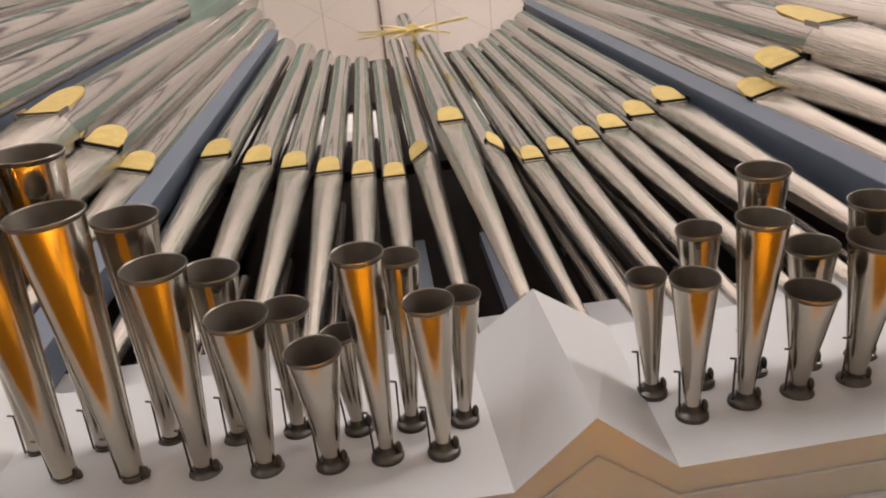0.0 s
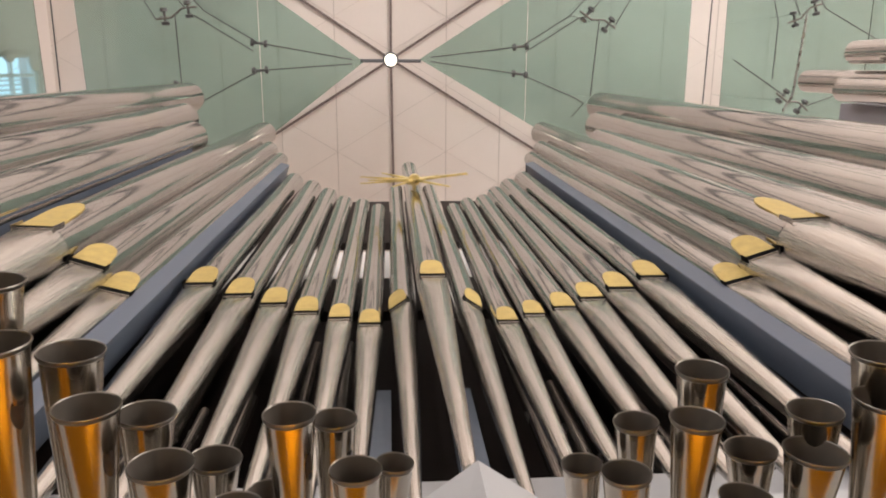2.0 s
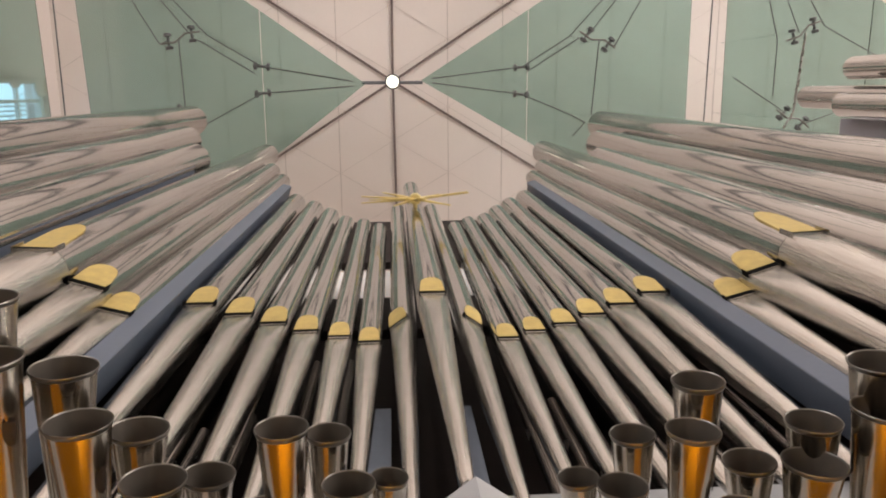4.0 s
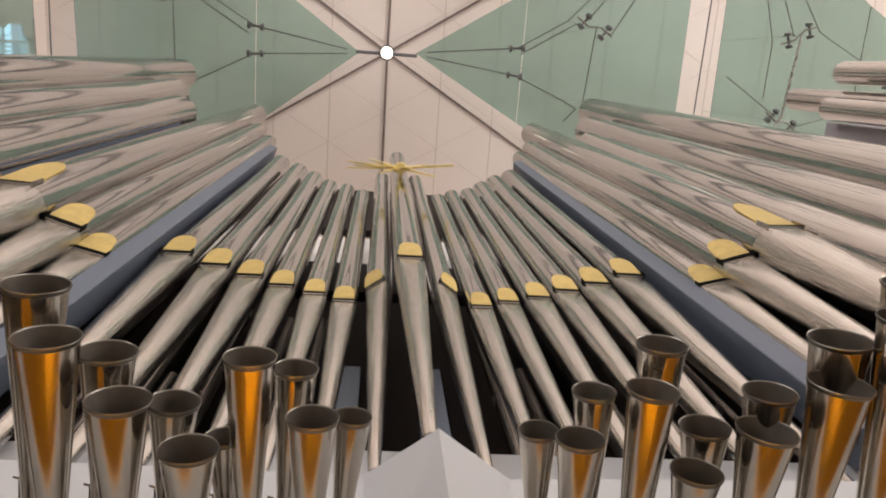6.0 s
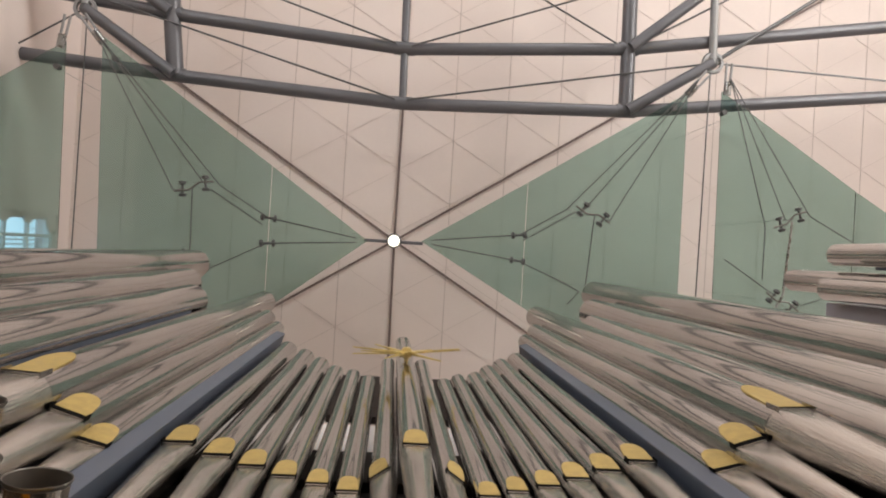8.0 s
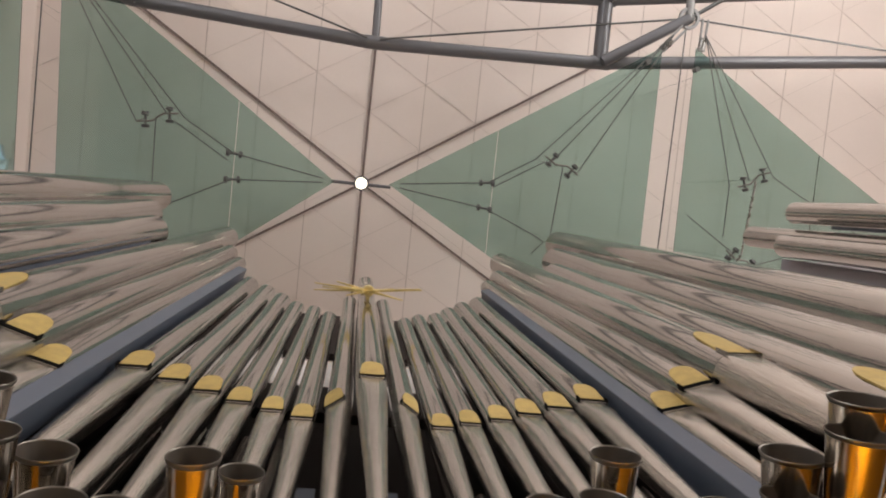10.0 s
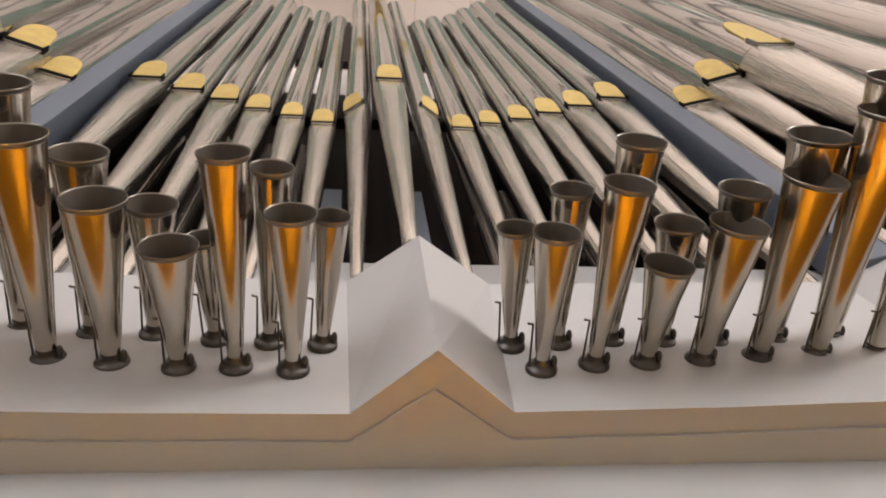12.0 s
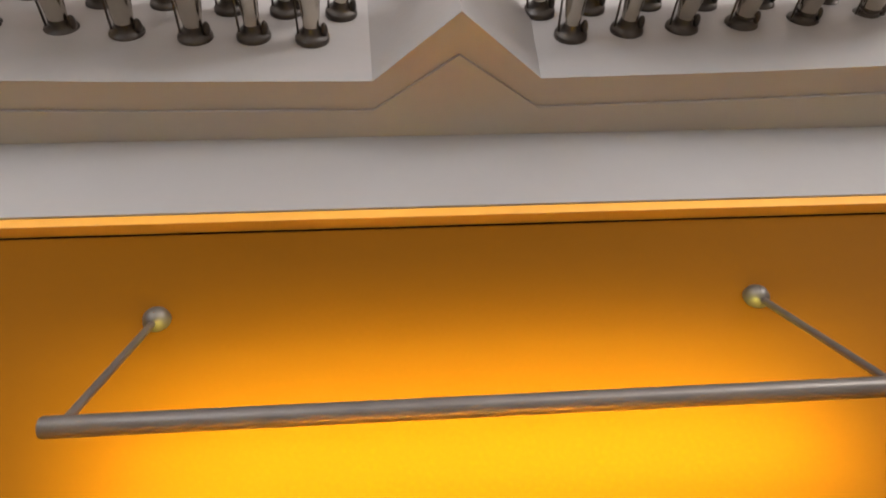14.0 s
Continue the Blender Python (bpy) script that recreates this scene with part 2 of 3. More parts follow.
structure("backdrop", box(X0 - 0.9, WY0 - 1.5, WZ0 - 1.5, X0 - 0.8, WY1 + 1.5, WZ1 + 1.5), DAY, "bright sky outside the high window", "sky")

# ceiling: plaster sheet with narrow joints and dark ribs that meet over the lamp
bm = box(X0 - 0.3, Y0 - 0.3, CEIL, X1 + 0.3, Y1 + 0.3, CEIL + 0.3)
structure("ceiling", bm, PLASTER, "pale rose panelled ceiling with fine joints", "ceiling")
LX, LY = 0.844, 0.611


def strip(bm, a, b, w, z0, z1):
    a, b = Vector(a).to_2d(), Vector(b).to_2d()
    n = (b - a).normalized().orthogonal() * w / 2
    prism([tuple(p) for p in (a - n, b - n, b + n, a + n)], z0, z1, bm)


bm = bmesh.new()
diagonals = bmesh.new()
STEP = 0.82
for k in range(-6, 10):
    x = LX + k * STEP
    if k:
        strip(bm, (x, Y0), (x, Y1), 0.012, CEIL - 0.004, CEIL)
for k in range(-14, 16):
    for s in (-1, 1):
        x = LX + (k + 0.5) * 2 * STEP
        strip(diagonals, (x - s * 12, -0.98 - 12 * 0.60), (x + s * 12, -0.98 + 12 * 0.60), 0.0085, CEIL - 0.007, CEIL - 0.003)
structure("ceiling_joint", diagonals, JOINT_FINE, "faint diagonal joints between ceiling panels", "trim")
structure("ceiling_joint", bm, JOINT, "fine grey joints between ceiling panels", "trim")
RIBS = [(0.867, -2.964), (-2.515, -1.569), (4.143, -1.516), (2.906, 1.871), (-1.011, 1.777), (0.856, 1.989)]
for px, py in RIBS:
    d = Vector((px - LX, py - LY)).normalized()
    far = 1.0
    while X0 + 0.1 < LX + d.x * far < X1 - 0.1 and Y0 + 0.1 < LY + d.y * far < Y1 - 0.1:
        far += 0.1
    bm = bmesh.new()
    strip(bm, (LX + d.x * 0.1, LY + d.y * 0.1), (LX + d.x * far, LY + d.y * far), 0.034, CEIL - 0.03, CEIL)
    structure("ceiling_rib", bm, RIB, "thin dark rib on the ceiling", "trim")

# lamp where the ribs meet
lamp = thing("ceiling_lamp", "small round lit lamp with a brass ring at the crown", "lamp", m=pose(0.838, 0.629, 12.5) @ Matrix.Scale(0.58, 4))
part("housing", lathe([(0.02, 0.5), (0.06, 0.45), (0.07, 0.2), (0.17, 0.12), (0.18, 0.0), (0.15, -0.01), (0.13, 0.02)], 24), STEEL, lamp, smooth=True)
part("diffuser", lathe([(0.001, -0.05), (0.07, -0.04), (0.12, -0.015), (0.145, 0.02), (0.14, 0.05)], 24), LAMP_GLASS, lamp, "lit white glass", smooth=True)
for s in (-1, 1):
    part("arm", tube([(s * 0.15, 0.02, 0.05), (s * 0.70, 0.02, 0.05)], 0.04, 10), STEEL, lamp, smooth=True)

part("stem", tube([(0, 0, 0.45), (0, 0, (CEIL - 12.5) / 0.58)], 0.03, 8), STEEL, lamp, smooth=True)

# steel grid under the ceiling
GZ = 11.9
RAIL = [[(-3.99, -1.45), (-2.081, -1.314), (0.843, -1.163), (3.814, -1.274), (7.911, -1.797), (10.39, -2.13)],
        [(-3.99, -2.30), (-2.17, -2.10), (0.829, -1.879), (3.806, -2.106), (7.808, -2.765), (10.39, -3.20)]]
NODE_R, NODE_L = (4.929, -1.982), (-3.21, -2.05)
grid = thing("roof_frame", "blue-grey painted tubular steel frame under the ceiling", "steel frame")


def bar(name, a, b, r, z, mat=STEEL, seg=12):
    part(name, tube([(*a, z), (*b, z)], r, seg), mat, grid, smooth=True)


for row in RAIL:
    for a, b in zip(row, row[1:]):
        bar("rail", a, b, 0.085, GZ)
for k, r, x in ((1, 0.11, -2.25), (2, 0.05, 0.79), (3, 0.10, 3.78)):
    bar("strut", RAIL[0][k], RAIL[1][k], r, GZ)
    bar("strut", RAIL[1][k], (x, -3.9), r, GZ)
    # sleeve and end plate where the strut meets the rails
    for row in RAIL:
        b2 = tube([(row[k][0] - 0.13, row[k][1] - 0.006, GZ), (row[k][0] + 0.13, row[k][1] - 0.006, GZ)], 0.089, 14)
        part("sleeve", b2, STEEL, grid, smooth=True)
bar("brace", RAIL[0][3], NODE_R, 0.075, GZ - 0.1)
bar("brace", RAIL[1][3], (5.60, -3.60), 0.075, GZ - 0.1)
bar("brace", RAIL[0][1], NODE_L, 0.075, GZ - 0.1)
bar("brace", RAIL[1][1], (-3.99, -3.3), 0.075, GZ - 0.1)
bar("hanger_rod", NODE_R, (4.895, -3.6), 0.055, GZ - 0.1, GALV)
bar("hanger_rod", NODE_L, (-3.25, -3.6), 0.05, GZ - 0.1, GALV)
bar("stay", NODE_R, (7.3, -3.65), 0.026, GZ - 0.1, CABLE, 10)
for a, b in ((NODE_R, (10.3, -1.86)), (NODE_R, (0.90, -1.20)), ((2.50, -2.70), (3.613, -2.145)), ((4.055, -2.242), (5.9, -3.32)), ((-3.1, -2.22), (0.74, -1.20)),
             ((0.912, -1.899), (3.6, -2.88)), ((-1.9, -2.7), (0.72, -1.92)), (NODE_L, (-3.99, -1.55))):
    bar("tie_rod", a, b, 0.013, GZ - 0.1, CABLE, 6)
bar("tie_rod", (4.905, -1.85), (4.865, 2.6), 0.009, GZ - 0.1, CABLE, 6)
bar("tie_rod", (-3.18, -1.95), (-3.20, 2.6), 0.009, GZ - 0.1, CABLE, 6)
for x, y in (NODE_R, NODE_L):
    b2 = lathe([(0.105, -0.03), (0.14, -0.03), (0.15, 0.0), (0.14, 0.03), (0.105, 0.03), (0.095, 0.0), (0.105, -0.03)], 24)
    bmesh.ops.translate(b2, verts=b2.verts, vec=(x, y, GZ - 0.1))
    part("node_ring", b2, GALV, grid, "pale metal ring at the node", smooth=True)
    b2 = lathe([(0.001, -0.05), (0.06, -0.05), (0.07, -0.03), (0.07, 0.03), (0.001, 0.05)], 16)
    bmesh.ops.translate(b2, verts=b2.verts, vec=(x, y, GZ - 0.1))
    part("node_core", b2, CABLE, grid, smooth=True)

# green glass sails with their clamps and cables
GL = 11.3


def clamp_on(ob, x, y, turn):
    """Double-disc point clamps, two on a thin bar or a single one, as parts of their sail."""
    prof = [(0.001, -0.095), (0.040, -0.093), (0.046, -0.060), (0.016, -0.048), (0.016, 0.048), (0.046, 0.060), (0.040, 0.093), (0.001, 0.095)]
    if abs(turn) < 10:
        one = part("clamp", lathe(prof, 14), CABLE, ob, "dark double-disc clamp", True)
        one.matrix_local = pose(x, y, GL - 0.045, 90, 0, 90 + turn)
        return
    hub = part("clamp", tube([(-0.24, 0, -0.05), (-0.07, 0.03, -0.055), (0, 0, -0.05), (0.07, -0.03, -0.055), (0.24, 0, -0.05)], 0.012, 8), SATIN, ob, "grey metal spider clamp", True)
    hub.matrix_local = pose(x, y, GL, 0, 0, turn)
    for s in (-1, 1):
        part("disc", lathe(prof, 14), CABLE, hub, "dark clamp discs", True).matrix_local = pose(s * 0.14, 0, -0.045, 90, 0, 12)


def tip_fitting(ob, x, y, dx, dy):
    """Forked shackle that ties the tip of a sail to its node."""
    n = math.hypot(dx, dy)
    dx, dy = dx / n, dy / n
    z = GL - 0.05
    sh = part("shackle", tube([(x, y, z), (x + dx * 0.10, y + dy * 0.10, z - 0.01), (x + dx * 0.16, y + dy * 0.16, z - 0.01)], 0.048, 10), STAINLESS, ob, "stainless shackle at the tip", True)
    for s in (-1, 1):
        part("fork", tube([(x + dx * 0.14 - dy * s * 0.03, y + dy * 0.14 + dx * s * 0.03, z), (x + dx * 0.40 - dy * s * 0.035, y + dy * 0.40 + dx * s * 0.035, z)], 0.016, 8), GALV, sh, smooth=True)
    part("pin", tube([(x - dx * 0.22, y - dy * 0.22, GL - 0.05), (x - dx * 0.22, y - dy * 0.22, GL + 0.05)], 0.035, 10), CABLE, sh, smooth=True)


def sail(panes, clamps, label):
    ob = thing("glass_sail", label, "glass panel", "glass sails under the ceiling")
    for p in panes:
        part("pane", prism(p, GL, GL + 0.016), GREEN_GLASS, ob)
    for x, y, a in clamps:
        if abs(a) != 30:
            clamp_on(ob, x, y, a)
        part("hanger", tube([(x, y, GL + 0.04), (x, y, CEIL)], 0.0022, 6), CABLE, ob, smooth=True)
    return ob


# sails: outlines run anticlockwise
sail([[(0.516, 0.665), (-0.68, 1.58), (-0.68, -0.17)], [(-0.69, 1.588), (-2.62, 3.05), (-2.78, -1.60), (-0.69, -0.177)]],
     [(-1.589, 0.135, -17), (-0.682, 0.459, 5), (-0.684, 0.767, -5), (-1.564, 1.032, 25), (-2.6, -1.3, 30)], "large green glass sail with a point towards the lamp")
sail([[(1.174, 0.631), (2.45, -0.175), (2.45, 1.36)], [(2.46, -0.181), (4.42, -1.44), (4.44, 2.50), (2.46, 1.366)]],
     [(3.285, 0.17, 24), (2.372, 0.482, -5), (2.37, 0.799, 5), (3.255, 1.072, -30), (4.25, -1.2, 30)], "large green glass sail with a point towards the lamp")
sail([[(-3.20, -1.50), (-3.12, 2.5), (-3.95, 2.2), (-3.95, -1.0)]], [(-3.35, -1.2, 30), (-3.6, 1.9, 0)], "green glass sail beside the side wall")
sail([[(4.86, -1.49), (6.69, -0.34), (6.69, 1.65), (4.90, 2.6)], [(6.70, -0.333), (7.75, 0.28), (8.1, 0.6), (8.1, 1.1), (6.70, 1.64)]],
     [(5.82, 0.075, -29), (5.775, 1.118, 27), (5.03, -1.2, -30)], "green glass sail hung from a steel node")


SAILS = [o for o in bpy.data.objects if o.name.startswith("glass_sail")]
SAILS.sort(key=lambda o: o.name)
for k, (x, y, dx, dy) in enumerate(((-2.75, -1.50, -0.22, -0.27), (4.39, -1.40, 0.24, -0.28), (-3.24, -1.40, 0.05, -0.30), (4.90, -1.44, 0.01, -0.30))):
    tip_fitting(SAILS[k], x, y, dx, dy)


def cable(points, r=0.0075):
    c = mesh_object("stay_cable", tube([(x, y, GL - 0.12) for x, y in points], r, 6), CABLE, True)
    return tagged(c, "thin dark steel stay cable below the glass", "cable", "stay cables")


TR, TF, TL = (4.50, -1.58), (4.915, -1.62), (-2.83, -1.62)
for pts in [[TR, (2.931, 0.134), (2.372, 0.482), (1.30, 0.61)], [TR, (3.16, 0.115)], [TR, (3.475, 0.244), (3.411, 0.225)], [(2.931, 0.134), (3.05, 0.15), (2.41, 0.55)],
            [(1.30, 0.66), (2.37, 0.799), (3.0, 1.06), (3.143, 1.137)], [(3.285, 0.17), (3.22, 1.05)], [(3.143, 1.137), (3.0, 1.30)],
            [TL, (-1.267, 0.114), (-0.682, 0.459), (0.38, 0.64)], [TL, (-1.461, 0.097)], [TL, (-1.804, 0.209), (-1.716, 0.173)], [(-1.38, 0.16), (-0.74, 0.55)],
            [(0.38, 0.69), (-0.684, 0.767), (-1.32, 1.10), (-1.445, 1.087)], [(-1.589, 0.135), (-1.57, 1.02)],
            [TF, (6.031, 0.023), (6.50, 0.262), (8.0, 1.0)], [TF, (5.72, 0.10), (5.82, 0.075)], [TF, (5.461, 0.185), (5.46, 0.85)], [(5.653, 1.056), (4.95, 0.62)], [(5.897, 1.179), (6.4, 1.0)]]:
    cable(pts)
rod = mesh_object("hanger_bar", tube([(5.80, 0.10, GL - 0.13), (5.73, 1.04, GL - 0.13), (5.62, 1.24, GL - 0.13)], 0.016, 8), STAINLESS, True)
tagged(rod, "bright stainless bar that links two glass clamps", "bar", "clamp bars")

# ---------------------------------------------------------------- organ case
# white front: a straight middle with a pointed bay, side faces that turn towards the desk
SOF, TOP = 2.979, 3.402
A_LO = [(-1.15, 0.86), (-0.43, 1.12), (0.09, 1.470), (0.50, 1.483), (0.837, 1.488), (CX, 1.386), (1.063, 1.487), (1.36, 1.481), (1.81, 1.465), (2.33, 1.12), (3.05, 0.86)]
A_HI = [(-1.15, 0.90), (-0.43, 1.155), (0.09, 1.500), (0.50, 1.507), (0.826, 1.514), (CX + 0.006, 1.416), (1.095, 1.515), (1.36, 1.508), (1.81, 1.500), (2.33, 1.155), (3.05, 0.90)]


def slab(line, back, z0, z1, line_hi=None):
    """A solid behind a front line, with the front face leaning to line_hi."""
    bm = bmesh.new()
    hi_line = line_hi or line
    rows = [[bm.verts.new((x, y, z)) for x, y in pts] for pts, z in ((line, z0), (hi_line, z1), ([(x, back if back > y else y + 0.05) for x, y in hi_line], z1), ([(x, back if back > y else y + 0.05) for x, y in line], z0))]
    for a, b in zip(rows, rows[1:] + rows[:1]):
        for i in range(len(line) - 1):
            bm.faces.new((a[i], a[i + 1], b[i + 1], b[i]))
    bm.faces.new([r[0] for r in rows][::-1]), bm.faces.new([r[-1] for r in rows])
    return bm


case = thing("organ_case", "white painted organ case front with a pointed bay", "organ case")
part("front_board", slab(A_LO, 1.60, SOF, TOP, A_HI), WHITE, case)
# soffit board, set back from the edge by a fine joint line
LIP = [(x, y + (0.060 if abs(x - CX) < 0.01 else 0.045)) for x, y in A_LO]
part("soffit_board", slab(LIP, 1.70, SOF - 0.005, SOF - 0.001), WHITE, case)
# amber colour paints the warm lamp light on this edging
part("edge_strip", box(-0.9, 1.5805, 2.8185, 2.8, 1.60, 2.8335, 0.002), EDGE, case, "edging under the fascia, coloured amber for the lamp light on it")
part("fascia", box(-0.9, 1.578, 2.834, 2.8, 1.66, SOF - 0.004, 0.002), WHITE, case, "smooth white fascia under the pipe board")
# solid dark filler stands for the shade in this gap
part("shadow_gap", box(-0.9, 1.601, 2.8148, 2.8, 1.64, 2.8337), DARK, case, "near-black filler for the shade in the gap under the edging")
part("back_strip", box(-0.05, 1.575, TOP, 1.95, 1.60, TOP + 0.20, 0.002), WHITE, case)
wall_panel = tagged(mesh_object("amber_panel", box(-1.6, 1.597, FLOOR, 3.5, 1.66, 2.8145, 0.002), AMBER), "amber veneered panel below the organ front, lit from the desk lamp", "panel")

# glowing panes added in the chamber's back slits, in place of daylight
structure("window_2", box(0.30, 1.92, 6.17, 0.80, 1.93, 7.03), PALE, "pale glowing pane in a slit, in place of daylight behind the chamber", "window")
structure("window_3", box(1.10, 1.92, 6.17, 1.36, 1.93, 7.03), PALE, "pale glowing pane in a slit, in place of daylight behind the chamber", "window")

# inside of the case behind the pipes, coloured near-black for its deep shade
body = thing("pipe_chamber", "wooden chamber behind the front pipes, near-black for its deep shade", "organ case")
RY = 1.86
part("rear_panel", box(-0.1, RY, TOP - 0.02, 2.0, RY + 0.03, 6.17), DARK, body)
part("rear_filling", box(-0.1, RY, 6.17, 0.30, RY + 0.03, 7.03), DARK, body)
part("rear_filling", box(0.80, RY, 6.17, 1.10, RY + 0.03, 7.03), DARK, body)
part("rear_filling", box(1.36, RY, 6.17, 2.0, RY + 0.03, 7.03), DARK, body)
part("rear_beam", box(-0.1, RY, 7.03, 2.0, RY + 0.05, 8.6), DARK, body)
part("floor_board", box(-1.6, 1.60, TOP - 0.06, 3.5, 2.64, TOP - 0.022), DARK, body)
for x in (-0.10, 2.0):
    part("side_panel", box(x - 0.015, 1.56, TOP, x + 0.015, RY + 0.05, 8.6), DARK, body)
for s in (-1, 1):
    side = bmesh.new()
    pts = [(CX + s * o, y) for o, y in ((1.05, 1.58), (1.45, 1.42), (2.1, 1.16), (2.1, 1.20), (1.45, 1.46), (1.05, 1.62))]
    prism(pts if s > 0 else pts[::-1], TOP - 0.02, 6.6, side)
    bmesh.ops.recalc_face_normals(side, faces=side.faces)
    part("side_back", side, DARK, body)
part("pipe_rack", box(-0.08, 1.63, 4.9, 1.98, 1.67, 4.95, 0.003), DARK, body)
for x in (0.765, 1.0):
    part("inner_post", box(x - 0.035, 1.66, TOP - 0.02, x + 0.035, 1.70, 4.25), GREY_BLUE, body, "grey blue inner post")
random.seed(4)
for k in range(34):
    x = 0.05 + 1.8 * k / 33
    r = random.uniform(0.012, 0.026)
    h = random.uniform(0.7, 1.9)
    y = random.uniform(1.66, 1.82)
    if 0.66 < x < 1.16:
        continue
    p = thing("inner_pipe", "dim metal pipe inside the organ chamber", "organ pipe", "pipes inside the chamber", pose(x, y, TOP - 0.02))
    part("body", lathe([(r * 0.35, 0), (r, 0.25), (r, h), (r * 0.85, h), (r * 0.85, h - 0.1)], 14), INNER, p, smooth=True)

# slate blue posts between the pipe fields
for off, y, top, wide, depth, turn in ((0.932, 1.440, 7.9, 0.064, 0.12, -16), (-0.932, 1.440, 7.9, 0.064, 0.12, 16), (-1.385, 1.195, 7.0, 0.022, 0.10, 8)):
    post = mesh_object("case_post", box(-wide / 2, 0, 0, wide / 2, depth, top - TOP, 0.004), SLATE)
    post.matrix_world = pose(CX + off, y, TOP, 0, 0, turn)
    tagged(post, "slate blue painted upright post between pipe fields", "post", "case posts")


# ---------------------------------------------------------------- front pipes


def organ_pipe(x, y, turn, d, mouth, top, foot_z=TOP, ears=False, lip=1.55, tin=TIN):
    """A metal flue pipe; (x, y) is the front of its mouth. turn: degrees that its mouth faces to its right."""
    r = d / 2
    a = radians(turn)
    # the axis stands one flattened radius behind the mouth
    flat = 0.80 if ears else 0.62
    cx, cy = x - math.sin(a) * r * flat, y + math.cos(a) * r * flat
    ob = thing("organ_pipe", "tall polished tin organ pipe with a gilded upper lip", "organ pipe", "front pipes of the organ", pose(cx, cy, foot_z, 0, 0, turn))
    hm = mouth - foot_z
    w = 2 * r * math.sqrt(1 - flat * flat)
    gap = 0.24 * w
    lip_h = (lip + (1.3 if ears else 0.0)) * w

    def press(x1, y1, z1):
        lim = r * flat
        if z1 > hm:
            lim = r * (flat + (1 - flat) * min(1, (z1 - hm) / lip_h))
        else:
            lim = r * min(1.0, flat + (1 - flat) * (hm - z1) / (4.5 * r))
        return (x1, max(y1, -lim), z1)

    tip = max(0.012, r * 0.26)
    foot = [(0.001, 0), (tip * 0.8, 0), (tip, 0.012)]
    for k in range(1, 12):
        f = k / 12
        f = 1 - (1 - f) ** 1.6
        foot.append((tip + (r - tip) * f, 0.012 + (hm - 0.012) * f))
    foot += [(r, hm - 0.002), (r * 0.96, hm)]
    part("foot", lathe(foot, 44, press), TIN_FOOT, ob, "brushed tin conical foot", True)
    prof = [(r, hm + 0.001)] + [(r, hm + lip_h * k / 8) for k in range(1, 9)]
    prof += [(r, hm + lip_h + (top - foot_z - hm - lip_h) * k / 3) for k in range(1, 4)]
    prof += [(r * 1.005, top - foot_z + 0.002), (r * 0.965, top - foot_z + 0.002), (r * 0.95, top - foot_z - 0.15)]
    bdy = part("body", lathe(prof, 44, press), tin, ob, smooth=True)
    # gilded lip, an arch that lies on the pressed face
    bm = bmesh.new()
    pts = [(-w * 0.5, 0.0), (w * 0.5, 0.0)]
    h0 = lip_h * 0.45
    pts += [(w * 0.5 * (1 - 0.10 * k / 3), h0 * k / 3) for k in range(1, 4)]
    for k in range(1, 10):
        b = math.pi * k / 10
        pts.append((w * 0.45 * math.cos(b), h0 + (lip_h * 0.88 - h0) * math.sin(b) ** 0.9))
    pts += [(-w * 0.5 * (1 - 0.10 * k / 3), h0 * k / 3) for k in range(3, 0, -1)]

    def face_y(z):
        return -r * (flat + (1 - flat) * min(1, z / lip_h))

    front = [bm.verts.new((px, face_y(gap + pz) - 0.003, hm + gap + pz)) for px, pz in pts]
    back = [bm.verts.new((px, face_y(gap + pz) + 0.004, hm + gap + pz)) for px, pz in pts]
    bm.faces.new(front)
    for i in range(len(pts)):
        j = (i + 1) % len(pts)
        bm.faces.new((front[j], front[i], back[i], back[j]))
    part("upper_lip", bm, GOLD, bdy, "gilded arched upper lip")
    # no real opening here: a black block paints the slot's darkness
    part("mouth", box(-w * 0.52, -r * (flat + (1 - flat) * gap / lip_h) - 0.002, hm + 0.0005, w * 0.52, -r * flat + 0.02, hm + gap), BLACK, bdy, "black block for the darkness of the mouth slot")
    lipb = box(-w * 0.5, -r * flat - 0.004, hm - 0.006, w * 0.5, -r * flat + 0.004, hm, 0.001)
    part("lower_lip", lipb, TIN, ob)
    ear = 0.12 * w if ears else 0.14 * w
    for s in (-1, 1):
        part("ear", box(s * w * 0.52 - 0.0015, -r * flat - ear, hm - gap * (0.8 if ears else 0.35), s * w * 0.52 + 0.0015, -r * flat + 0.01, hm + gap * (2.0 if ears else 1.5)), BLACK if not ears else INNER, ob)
    return ob


YF = 1.493
organ_pipe(CX - 0.008, 1.402, 0, 0.106, 4.565, 7.5, TOP)
for s in (-1, 1):
    organ_pipe(CX + s * 0.121, 1.486, s * 34, 0.090, 4.515, 6.97, TOP)
    for off, d, mz, tz in ((0.213, 0.083, 4.353, 6.36), (0.308, 0.085, 4.412, 6.53), (0.418, 0.097, 4.475, 6.63), (0.534, 0.108, 4.567, 6.92), (0.668, 0.121, 4.675, 7.24), (0.832, 0.132, 4.815, 7.58)):
        organ_pipe(CX + s * off, YF, 0, d, mz, tz)
    for off, y, turn, d, mz, tz, ears in ((1.010, 1.420, -15, 0.122, 4.50, 8.25, False), (1.105, 1.345, -18, 0.140, 4.55, 8.35, False), (1.260, 1.230, -3, 0.205, 4.58, 9.05, True)):
        organ_pipe(CX + s * off, y, s * turn, d, mz, tz, ears=ears)
